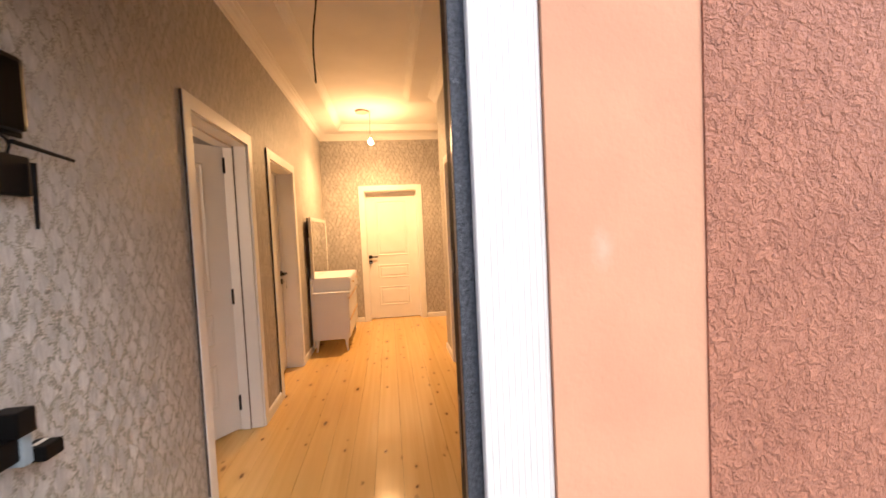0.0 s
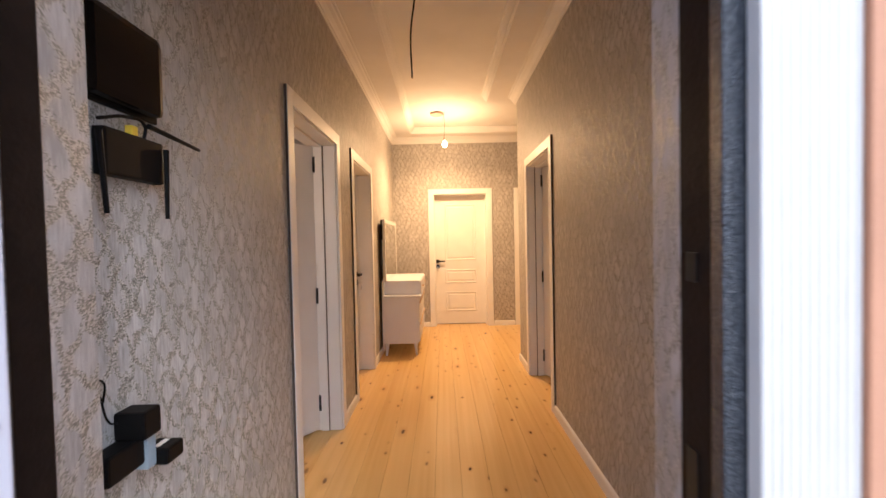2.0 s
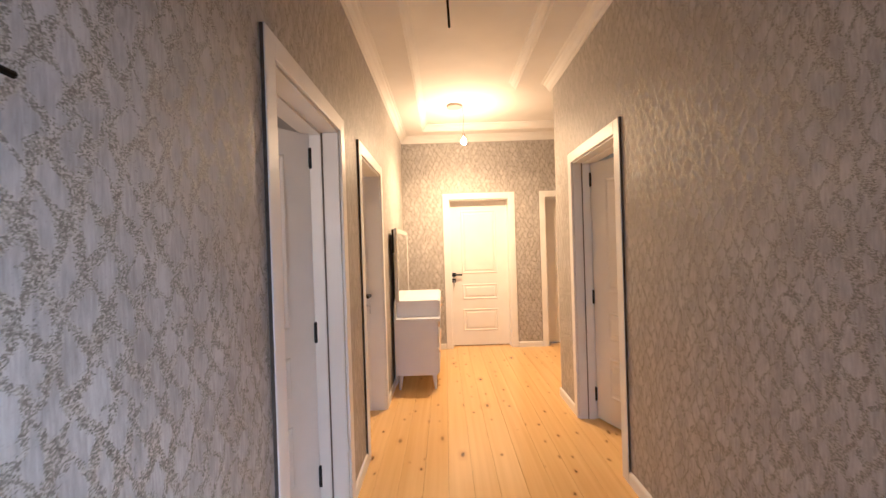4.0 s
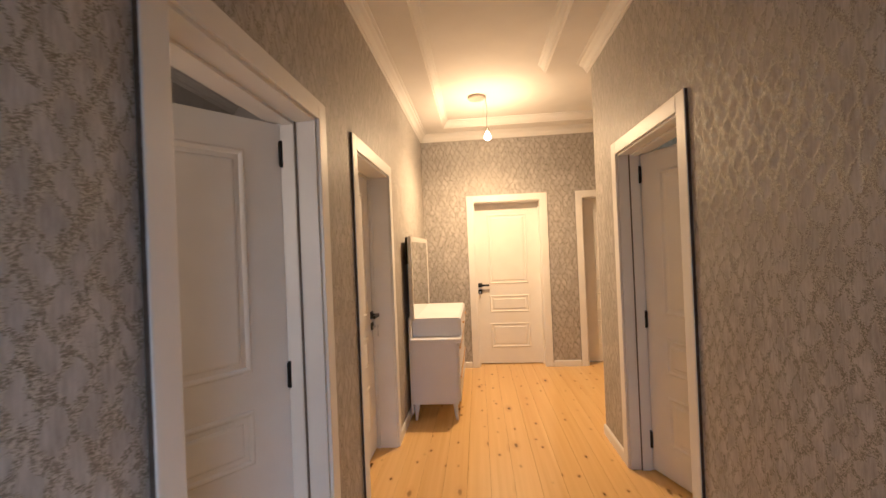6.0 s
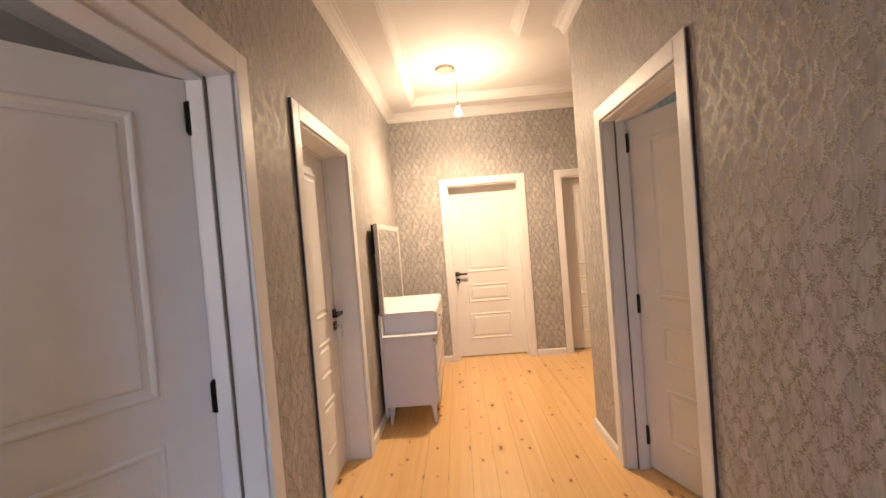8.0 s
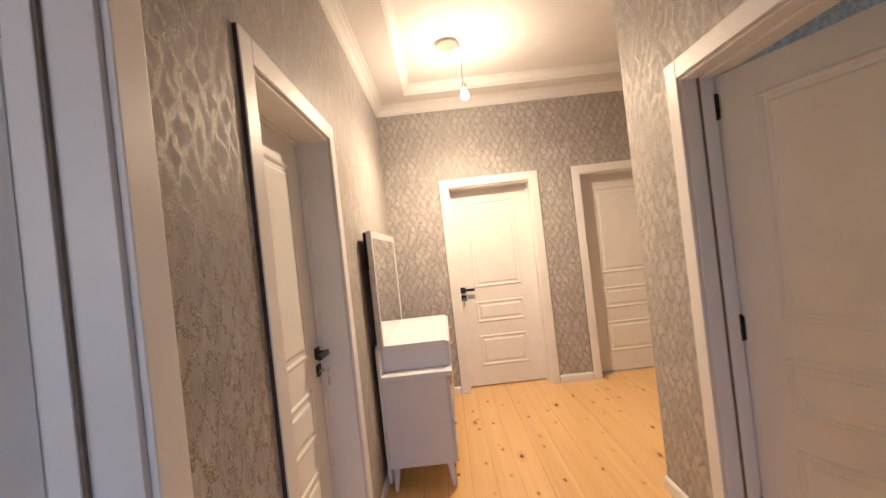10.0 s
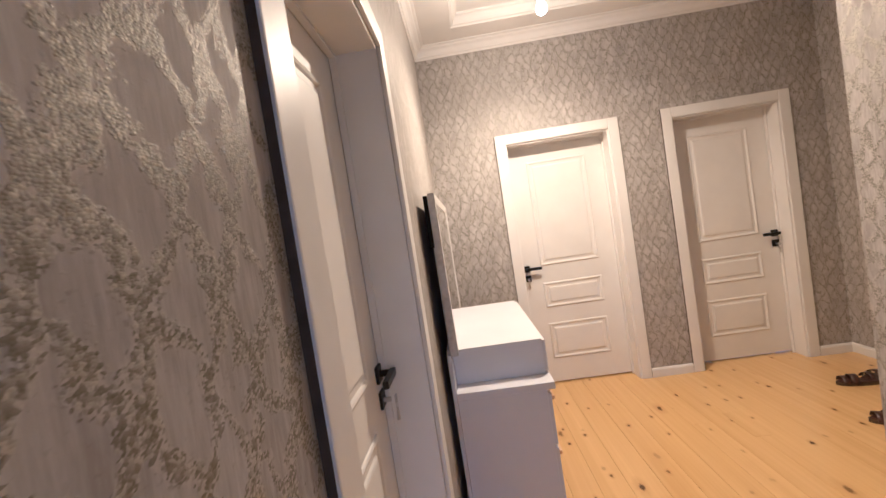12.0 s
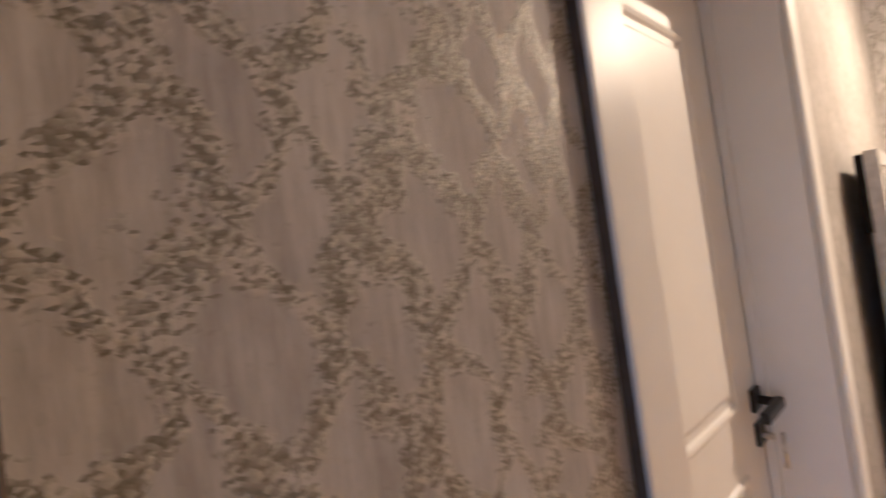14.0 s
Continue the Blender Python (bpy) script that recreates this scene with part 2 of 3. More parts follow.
def scuffed_plaster(colour, at, size):
    """Smooth masonry paint with one pale rubbed spot."""
    m = plain("peach_plaster", colour, 0.8, 0.0, 0.05, 5.0, 0.25, 90.0)
    n, l = m.node_tree.nodes, m.node_tree.links
    b = n["Principled BSDF"]
    old = b.inputs["Base Color"].links[0].from_socket
    geo = n.new("ShaderNodeNewGeometry")
    mp = n.new("ShaderNodeMapping")
    mp.inputs["Location"].default_value = [-p / q for p, q in zip(at, size)]
    mp.inputs["Scale"].default_value = [1 / q for q in size]
    l.new(geo.outputs["Position"], mp.inputs[0])
    far = n.new("ShaderNodeVectorMath")
    far.operation = "LENGTH"
    l.new(mp.outputs[0], far.inputs[0])
    rough = n.new("ShaderNodeTexNoise")
    rough.inputs["Scale"].default_value = 40.0
    l.new(geo.outputs["Position"], rough.inputs["Vector"])
    spot = math_node(n, l, "SUBTRACT", math_node(n, l, "MULTIPLY_ADD", rough.outputs["Fac"], 1.2, 0.5), far.outputs["Value"], clamp=True)
    mix = n.new("ShaderNodeMixRGB")
    l.new(math_node(n, l, "MULTIPLY", spot, 0.6), mix.inputs[0])
    l.new(old, mix.inputs[1])
    mix.inputs[2].default_value = (0.72, 0.42, 0.29, 1)
    l.new(mix.outputs[0], b.inputs["Base Color"])
    return m


WALLPAPER, PINE, STUCCO, HAMMERED = wallpaper(), pine(), stucco(), hammered()
WHITE = plain("white_lacquer", (0.80, 0.78, 0.75), 0.43, 0.0, 0.02, 5.0, 0.05, 60.0)
DRESSER = plain("white_laminate", (0.73, 0.73, 0.78), 0.38, 0.0, 0.015, 4.0)
CEILING = plain("ceiling_paint", (0.80, 0.78, 0.75), 0.85, 0.0, 0.03, 2.5, 0.08, 120.0)
PLASTER = scuffed_plaster((0.665, 0.328, 0.183), (0.377, YO_FACE, 1.325), (0.022, 0.05, 0.036))
ROOM = plain("side_room_paint", (0.62, 0.60, 0.58), 0.85, 0.0, 0.05, 3.0)
BLACK = plain("black_metal", (0.012, 0.012, 0.013), 0.35, 0.4, 0.1, 40.0)
BLACKPLASTIC = plain("black_plastic", (0.006, 0.0055, 0.0055), 0.5, 0.0, 0.1, 30.0)
GLOSSBLACK = plain("gloss_black", (0.006, 0.0045, 0.004), 0.16, 0.0, 0.1, 30.0)
BROWN = plain("dark_brown_steel", (0.014, 0.009, 0.007), 0.55, 0.0, 0.12, 30.0, 0.2, 120.0)
PVC = plain("white_pvc", (0.78, 0.72, 0.64), 0.4, 0.0, 0.02, 8.0)
LEAF = plain("white_leather_film", (0.62, 0.58, 0.61), 0.5, 0.0, 0.02, 6.0, 0.1, 200.0)
STEEL = plain("steel", (0.55, 0.54, 0.52), 0.3, 1.0, 0.05, 40.0)
GOLD = plain("gold_trim", (0.72, 0.50, 0.27), 0.3, 0.8, 0.05, 40.0)
SILVER = plain("silver_frame", (0.62, 0.60, 0.57), 0.38, 0.0, 0.08, 50.0)
# Brown that paints the shade on the white casings' outer sides.
SIDE_SHADE = plain("casing_side_shade", (0.085, 0.062, 0.047), 0.85, 0.0, 0.15, 30.0)
DIRT = plain("subfloor", (0.10, 0.06, 0.035), 0.9, 0.0, 0.2, 8.0)
CONCRETE = plain("concrete", (0.46, 0.44, 0.41), 0.85, 0.0, 0.12, 4.0, 0.4, 60.0)
GREYBLUE = plain("grey_blue_plastic", (0.30, 0.36, 0.40), 0.45, 0.0, 0.05, 30.0)
YELLOW = plain("yellow_plug", (0.75, 0.52, 0.04), 0.4, 0.0, 0.05, 30.0)
LEATHER = plain("brown_leather", (0.075, 0.032, 0.02), 0.38, 0.0, 0.2, 40.0, 0.3, 150.0)
STEP_SHADE = plain("grey_brown_step_shade", (0.16, 0.13, 0.10), 0.7, 0.0, 0.1, 40.0)
SOLE = plain("olive_brown_rubber", (0.10, 0.065, 0.030), 0.6, 0.0, 0.2, 40.0, 0.2, 120.0)
ROSE = plain("plaster_rose", (0.45, 0.38, 0.32), 0.7, 0.0, 0.06, 30.0)

for m_ in (BLACKPLASTIC, GLOSSBLACK, BROWN):
    m_.node_tree.nodes["Principled BSDF"].inputs["Specular IOR Level"].default_value = 0.12
MIRROR, mn, ml, mb = nodes_of("mirror")
mb.inputs["Base Color"].default_value, mb.inputs["Metallic"].default_value, mb.inputs["Roughness"].default_value = (0.86, 0.87, 0.86, 1), 1.0, 0.02
LIT, mn, ml, mb = nodes_of("lit_bulb")
mb.inputs["Base Color"].default_value = (1, 0.9, 0.75, 1)
mb.inputs["Emission Color"].default_value, mb.inputs["Emission Strength"].default_value = (1.0, 0.66, 0.34, 1), 30.0


# ---- building helpers ----
def box(bm, x0, y0, z0, x1, y1, z1):
    ret = bmesh.ops.create_cube(bm, size=1.0)
    vs = ret["verts"]
    for q in vs:
        q.co = Vector((x0 + (q.co.x + 0.5) * (x1 - x0), y0 + (q.co.y + 0.5) * (y1 - y0), z0 + (q.co.z + 0.5) * (z1 - z0)))
    return vs


def soften(bm, width=0.003, segments=2):
    bmesh.ops.bevel(bm, geom=list(bm.edges), offset=width, segments=segments, affect="EDGES", clamp_overlap=True, profile=0.6)


def rod(bm, a, b, r0, r1=None, n=12):
    a, b = Vector(a), Vector(b)
    ret = bmesh.ops.create_cone(bm, cap_ends=True, segments=n, radius1=r0, radius2=r0 if r1 is None else r1, depth=(b - a).length)
    m = Matrix.Translation((a + b) / 2) @ (b - a).to_track_quat("Z", "Y").to_matrix().to_4x4()
    bmesh.ops.transform(bm, matrix=m, verts=ret["verts"])
    return ret["verts"]


def lathe(bm, profile, n=24):
    """A solid of turning from (radius, height) pairs."""
    rings = [[bm.verts.new((r * math.cos(2 * math.pi * k / n), r * math.sin(2 * math.pi * k / n), z)) for k in range(n)] for r, z in profile]
    for p, q in zip(rings, rings[1:]):
        for k in range(n):
            bm.faces.new((p[k], p[(k + 1) % n], q[(k + 1) % n], q[k]))
    bm.faces.new(list(reversed(rings[0]))), bm.faces.new(rings[-1])


def sweep(bm, profile, a, b, out, up=(0, 0, 1)):
    """A moulding: profile pairs (out from the wall, up) carried straight from a to b."""
    a, b, out, up = Vector(a), Vector(b), Vector(out), Vector(up)
    ends = [[bm.verts.new(p + out * s + up * h) for s, h in profile] for p in (a, b)]
    k = len(profile)
    for i in range(k):
        bm.faces.new((ends[0][i], ends[0][(i + 1) % k], ends[1][(i + 1) % k], ends[1][i]))
    bm.faces.new(ends[0]), bm.faces.new(list(reversed(ends[1])))
    bmesh.ops.recalc_face_normals(bm, faces=list(bm.faces))


def mesh_of(name, bm, material, smooth=False):
    me = bpy.data.meshes.new(name)
    bmesh.ops.recalc_face_normals(bm, faces=list(bm.faces))
    bm.to_mesh(me)
    bm.free()
    me.materials.append(material)
    if smooth:
        me.polygons.foreach_set("use_smooth", [True] * len(me.polygons))
    return me


def part(name, bm, material, parent=None, label="", smooth=False):
    ob = new(name, mesh_of(name, bm, material, smooth))
    if parent:
        ob.parent = parent
    if label:
        ob["label"] = label
    return ob


def thing(name, label, category, group="", kind=""):
    return tagged(new(name), label, category, group, kind)


def block(name, dims, material, parent=None, label="", soft=0.003):
    bm = bmesh.new()
    box(bm, *dims)
    if soft:
        soften(bm, soft)
    return part(name, bm, material, parent, label)


def cable(name, points, r, material, parent=None, label=""):
    """A round cable along a smooth line."""
    cu = bpy.data.curves.new(name, "CURVE")
    cu.dimensions, cu.bevel_depth, cu.bevel_resolution, cu.resolution_u = "3D", r, 3, 8
    sp = cu.splines.new("BEZIER")
    sp.bezier_points.add(len(points) - 1)
    for p, co in zip(sp.bezier_points, points):
        p.co, p.handle_left_type, p.handle_right_type = co, "AUTO", "AUTO"
    cu.materials.append(material)
    ob = new(name, cu)
    if parent:
        ob.parent = parent
    if label:
        ob["label"] = label
    return ob


# ---- plan ----
XL, XR, YE, XA = -0.945, 0.642, 6.456, 2.145      # corridor's two sides, far wall, recess's side
YI, YO, YC = 0.852, 0.606, 4.628                   # entrance wall inside and outside, corner of the recess
CORNICE, SOFFIT, TOP = 2.82, 2.905, 2.985
T_LEFT, T_RIGHT, T_END = 0.20, 0.18, 0.187
DOOR_H, CASING, PROUD = 2.046, 0.076, 0.015


def wall(name, along, face, back, lo, hi, holes, material=WALLPAPER, height=3.1, label=""):
    """A wall along x or y from lo to hi, between face and back, with holes (start, end, top)."""
    bm = bmesh.new()

    def put(p, q, z0, z1):
        a, b = min(face, back), max(face, back)
        box(bm, p, a, z0, q, b, z1) if along == "x" else box(bm, a, p, z0, b, q, z1)

    at = lo
    for p, q, top in sorted(holes):
        put(at, p, 0, height)
        put(p, q, top, height)
        at = q
    put(at, hi, 0, height)
    ob = part(name, bm, material)
    return tagged(ob, label or "grey patterned vinyl wallpaper with glittering veins on wall", "wall", kind="structure")


H_LD1, H_LD2 = (2.213, 3.064), (3.602, 4.426)
H_RD, H_ED, H_ED2 = (3.304, 4.131), (-0.331, 0.500), (0.986, 1.810)
wall("wall_west", "y", XL, XL - T_LEFT, YI, YE, [(*H_LD1, DOOR_H), (*H_LD2, DOOR_H)])
wall("wall_east", "y", XR, XR + T_RIGHT, YI, YC, [(*H_RD, DOOR_H)])
wall("wall_north", "x", YE, YE + T_END, XL - T_LEFT, XA + 0.2, [(*H_ED, DOOR_H), (*H_ED2, DOOR_H)])
wall("wall_recess_side", "y", XA, XA + 0.2, YC - 0.2, YE, [])
wall("wall_recess_near", "x", YC, YC - 0.16, XR + T_RIGHT, XA, [])

# closing walls of the rooms beyond
for name, dims in (
    ("room_wall_a", (-2.72, 0.9, 0, -2.62, 5.3, 3.1)), ("room_wall_b", (-2.62, 5.2, 0, XL - T_LEFT, 5.3, 3.1)), ("room_wall_c", (-2.62, 0.9, 0, XL - T_LEFT, 1.0, 3.1)),
    ("room_wall_d", (3.6, 0.9, 0, 3.7, 4.37, 3.1)), ("room_wall_e", (XA, 4.27, 0, 3.6, 4.37, 3.1)), ("room_wall_f", (XR + T_RIGHT, 0.9, 0, 3.6, 1.0, 3.1)),
    ("room_wall_g", (-1.3, YE + T_END + 1.2, 0, 2.5, YE + T_END + 1.3, 3.1)),
):
    tagged(block(name, dims, ROOM, soft=0), "plain grey painted wall of the next room", "wall", kind="structure")
tagged(block("side_floor_a", (-2.72, 0.9, -0.06, XL - T_LEFT, 5.3, -0.012), PINE, soft=0), "pine floor of the next room", "floor", kind="structure")
tagged(block("side_floor_b", (XR + T_RIGHT - 0.01, 0.9, -0.06, 3.7, 4.37, -0.012), PINE, soft=0), "pine floor of the next room", "floor", kind="structure")

# ceiling: flat middle, lower border along the walls
bm = bmesh.new()
box(bm, -4.1, YO + 0.02, TOP, 3.8, YE + 2.0, 3.2)
tagged(part("ceiling", bm, CEILING), "off-white painted ceiling with a raised middle", "ceiling", kind="structure")
bm = bmesh.new()
box(bm, XL, YI, SOFFIT, -0.645, YE, TOP + 0.01)
box(bm, -0.645, 6.20, SOFFIT, XA, YE, TOP + 0.01)
box(bm, 0.352, YI, SOFFIT, XR, 4.85, TOP + 0.01)
box(bm, XR, YC, SOFFIT, XA, 4.85, TOP + 0.01)
box(bm, XA - 0.30, 4.85, SOFFIT, XA, 6.20, TOP + 0.01)
tagged(part("ceiling_border", bm, CEILING), "off-white lowered plaster border round the ceiling", "ceiling", kind="structure")

CROWN = [(0, 0), (0.006, 0), (0.010, 0.012), (0.020, 0.016), (0.024, 0.030), (0.040, 0.052), (0.060, 0.064), (0.066, 0.074), (0.084, 0.078), (0.086, 0.088), (0, 0.088)]
bm = bmesh.new()
sweep(bm, CROWN, (XL, YI, CORNICE), (XL, YE, CORNICE), (1, 0, 0))
sweep(bm, CROWN, (XL, YE, CORNICE), (XA, YE, CORNICE), (0, -1, 0))
sweep(bm, CROWN, (XR, YI, CORNICE), (XR, YC + 0.084, CORNICE), (-1, 0, 0))
sweep(bm, CROWN, (XR, YC, CORNICE), (XA, YC, CORNICE), (0, 1, 0))
sweep(bm, CROWN, (XA, YC, CORNICE), (XA, YE, CORNICE), (-1, 0, 0))
sweep(bm, CROWN, (-2.62, 1.0, CORNICE + 0.06), (-2.62, 5.2, CORNICE + 0.06), (1, 0, 0))
tagged(part("cornice", bm, CEILING), "white stepped plaster cornice under the ceiling", "cornice", kind="structure")
LIST = [(0, 0), (0.012, 0), (0.018, 0.010), (0.030, 0.014), (0.036, 0.030), (0.050, 0.046), (0.056, 0.060), (0.070, 0.066), (0.072, 0.082), (0, 0.082)]
bm = bmesh.new()
sweep(bm, LIST, (-0.645, YI, SOFFIT), (-0.645, 6.20, SOFFIT), (1, 0, 0))
sweep(bm, LIST, (-0.645, 6.20, SOFFIT), (XA - 0.30, 6.20, SOFFIT), (0, -1, 0))
sweep(bm, LIST, (0.352, YI, SOFFIT), (0.352, 4.85, SOFFIT), (-1, 0, 0))
sweep(bm, LIST, (0.352, 4.85, SOFFIT), (XA - 0.30, 4.85, SOFFIT), (0, 1, 0))
tagged(part("ceiling_trim", bm, CEILING), "white stepped plaster moulding round the raised ceiling", "moulding", kind="structure")

BASE = [(0, 0), (0.014, 0), (0.014, 0.058), (0.010, 0.068), (0.004, 0.073), (0, 0.074)]
bm = bmesh.new()
for p, q in ((YI, H_LD1[0] - 0.079), (H_LD1[1] + 0.079, H_LD2[0] - 0.079), (H_LD2[1] + 0.079, YE)):
    sweep(bm, BASE, (XL, p, 0), (XL, q, 0), (1, 0, 0))
for p, q in ((YI, H_RD[0] - 0.079), (H_RD[1] + 0.079, YC + 0.014)):
    sweep(bm, BASE, (XR, p, 0), (XR, q, 0), (-1, 0, 0))
for p, q in ((XL, H_ED[0] - 0.079), (H_ED[1] + 0.079, H_ED2[0] - 0.079), (H_ED2[1] + 0.079, XA)):
    sweep(bm, BASE, (p, YE, 0), (q, YE, 0), (0, -1, 0))
sweep(bm, BASE, (XA, YC, 0), (XA, YE, 0), (-1, 0, 0))
tagged(part("baseboard", bm, WHITE), "white moulded skirting board along the walls", "baseboard", kind="structure")


# ---- doors ----
def door_leaf(width, height, parent):
    """White moulded leaf in local space: x across, front at y=0 towards -y, z up."""
    t = 0.04
    leaf = block("leaf", (0, 0, 0.012, width, t, height), WHITE, parent, soft=0.002)
    m = 0.150
    # raised frames: tall upper panel, then two flat panels below the lock rail
    for z0, z1 in ((1.015, height - 0.128), (0.655, 0.870), (0.212, 0.520)):
        bm = bmesh.new()
        panel_mould(bm, m, z0, width - m, z1)
        part("panel_moulding", bm, WHITE, leaf)
    return leaf


def panel_mould(bm, x0, z0, x1, z1):
    """A proud rounded bead and a raised field within it."""
    rings = []
    for inset, out in ((0, 0.0005), (0.003, -0.005), (0.010, -0.0085), (0.018, -0.006), (0.024, -0.0008), (0.042, -0.0008), (0.047, -0.006), (0.054, -0.008)):
        if 2 * inset > min(x1 - x0, z1 - z0) - 0.01:
            break
        rings.append([bm.verts.new((x, out, z)) for x, z in ((x0 + inset, z0 + inset), (x1 - inset, z0 + inset), (x1 - inset, z1 - inset), (x0 + inset, z1 - inset))])
    for p, q in zip(rings, rings[1:]):
        for k in range(4):
            bm.faces.new((p[k], p[(k + 1) % 4], q[(k + 1) % 4], q[k]))
    bm.faces.new(rings[-1])


def lever(parent, x, z, way, front=0.0):
    """Black lever on a square rose, with a square key plate, key and ring below."""
    rose_ = block("handle_rose", (x - 0.027, front - 0.010, z - 0.027, x + 0.027, front, z + 0.027), BLACK, parent, soft=0.002)
    bm = bmesh.new()
    rod(bm, (x, front - 0.008, z), (x, front - 0.050, z), 0.011)
    part("neck", bm, BLACK, rose_)
    a, b = sorted((x - way * 0.012, x + way * 0.118))
    block("lever", (a, front - 0.060, z - 0.012, b, front - 0.042, z + 0.012), BLACK, rose_, soft=0.003)
    zk = z - 0.082
    plate = block("key_plate", (x - 0.026, front - 0.009, zk - 0.027, x + 0.026, front, zk + 0.027), BLACK, parent, soft=0.002)
    bm = bmesh.new()
    rod(bm, (x, front - 0.008, zk - 0.004), (x, front - 0.032, zk - 0.004), 0.008)
    box(bm, x - 0.011, front - 0.050, zk - 0.015, x + 0.011, front - 0.046, zk + 0.008)
    part("key", bm, STEEL, plate, "steel key in the lock")
    bm = bmesh.new()
    for k in range(10):
        a0, a1 = 2 * math.pi * k / 10, 2 * math.pi * (k + 1) / 10
        rod(bm, (x + 0.012 * math.sin(a0), front - 0.048, zk - 0.027 + 0.012 * math.cos(a0)), (x + 0.012 * math.sin(a1), front - 0.048, zk - 0.027 + 0.012 * math.cos(a1)), 0.0012, n=5)
    rod(bm, (x, front - 0.048, zk - 0.038), (x + 0.004, front - 0.046, zk - 0.075), 0.004, 0.006, n=6)
    part("key_ring", bm, STEEL, plate, "steel key ring and spare key")


def door(name, m, span, depth, hinge, swing, handle, label):
    """A door set in local space: x along the wall over span, wall face at y=0, room behind at y=depth.
    hinge, handle: 'lo' or 'hi' end. swing: degrees into the room behind."""
    d = tagged(new(name), label, "door", kind="structure")
    d.matrix_world = m
    p, q = span
    c = CASING
    for part_name, dims in (
        ("casing", (p - c, -PROUD, 0, p + 0.004, 0.0, DOOR_H + c)), ("casing", (q - 0.004, -PROUD, 0, q + c, 0.0, DOOR_H + c)), ("casing_head", (p + 0.004, -PROUD, DOOR_H - 0.004, q - 0.004, 0.0, DOOR_H + c)),
    ):
        block(part_name, dims, WHITE, d, soft=0.004)
    # Thin dark strips put the side shade of the casing into colour.
    for x0 in (p - c - 0.0022, q + c + 0.0002):
        block("casing_shade_strip", (x0, -PROUD + 0.004, 0, x0 + 0.002, 0.0, DOOR_H + c - 0.003), SIDE_SHADE, d, "dark brown strip painted as shade on the casing's side", soft=0)
    j = 0.016
    deep = depth - 0.002
    for part_name, dims in (
        ("jamb", (p + 0.0005, 0.0005, 0, p + j, deep, DOOR_H - 0.0005)), ("jamb", (q - j, 0.0005, 0, q - 0.0005, deep, DOOR_H - 0.0005)), ("jamb_head", (p + j, 0.0005, DOOR_H - j, q - j, deep, DOOR_H - 0.0005)),
    ):
        block(part_name, dims, WHITE, d, soft=0.0015)
    front = depth - 0.046
    near, far = (front - 0.064, front - 0.014) if swing else (front - 0.024, front - 0.002)     # the stop
    for part_name, dims in (
        ("door_stop", (p + j, near, 0, p + j + 0.012, far, DOOR_H - j)), ("door_stop", (q - j - 0.012, near, 0, q - j, far, DOOR_H - j)),
        ("door_stop", (p + j + 0.012, near, DOOR_H - j - 0.012, q - j - 0.012, far, DOOR_H - j)),
    ):
        block(part_name, dims, WHITE, d, soft=0.002)
    # Grey-brown strips paint the shaded step in front of each stop.
    for x0 in (p + j, q - j - 0.008) if swing else ():
        block("stop_shade_strip", (x0, front - 0.071, 0, x0 + 0.008, front - 0.0645, DOOR_H - j), STEP_SHADE, d, "grey-brown strip painted as shade at the door stop", soft=0.001)
    w = q - p - 2 * j - 0.006
    carrier = door_leaf(w, DOOR_H - j - 0.006, d)
    if hinge == "hi":
        turn = pose(q - j - 0.003, front, 0, 0, 0, -swing) @ pose(-w, 0, 0)
    else:
        turn = pose(p + j + 0.003, front, 0, 0, 0, swing)
    carrier.matrix_local = turn
    x, way = (0.033, 1) if handle == "lo" else (w - 0.033, -1)
    lever(carrier, x, 1.005, way)
    if swing:
        for z in (0.20, 0.97, 1.898):
            hx = q - j - 0.004 if hinge == "hi" else p + j + 0.004
            bm = bmesh.new()
            rod(bm, (hx, front - 0.006, z - 0.055), (hx, front - 0.006, z + 0.055), 0.009)
            box(bm, hx - 0.016, front - 0.004, z - 0.05, hx + 0.004, front + 0.0, z + 0.05) if hinge == "hi" else box(bm, hx - 0.004, front - 0.004, z - 0.05, hx + 0.016, front + 0.0, z + 0.05)
            part("hinge", bm, BLACK, d, "black steel hinge")
    return d


WEST = Matrix(((0, -1, 0, XL), (1, 0, 0, 0), (0, 0, 1, 0), (0, 0, 0, 1)))     # local x -> y, local y -> -x
EAST = Matrix(((0, 1, 0, XR), (-1, 0, 0, 0), (0, 0, 1, 0), (0, 0, 0, 1)))     # local x -> -y, local y -> x
NORTH = Matrix(((1, 0, 0, 0), (0, 1, 0, YE), (0, 0, 1, 0), (0, 0, 0, 1)))
door("door_1", WEST, H_LD1, T_LEFT, "hi", 37, "lo", "white panelled door standing ajar in a white casing")
door("door_2", WEST, H_LD2, T_LEFT, "lo", 0, "hi", "closed white panelled door with black lever and key")
door("door_3", EAST, (-H_RD[1], -H_RD[0]), T_RIGHT, "lo", 21, "hi", "white panelled door slightly ajar in a white casing")
door("door_4", NORTH, H_ED, T_END, "hi", 0, "lo", "closed white panelled door with black lever in far wall")
door("door_5", NORTH, H_ED2, T_END, "lo", 0, "hi", "closed white panelled door deep in the recess")

# ---- entrance ----
XJL, XJR = -0.742, 0.140                       # clear opening of the steel frame
ENTRY_H = 2.12


def prism(bm, corners, z0, z1):
    lo = [bm.verts.new((x, y, z0)) for x, y in corners]
    hi = [bm.verts.new((x, y, z1)) for x, y in corners]
    k = len(corners)
    for i in range(k):
        bm.faces.new((lo[i], lo[(i + 1) % k], hi[(i + 1) % k], hi[i]))
    bm.faces.new(list(reversed(lo))), bm.faces.new(hi)


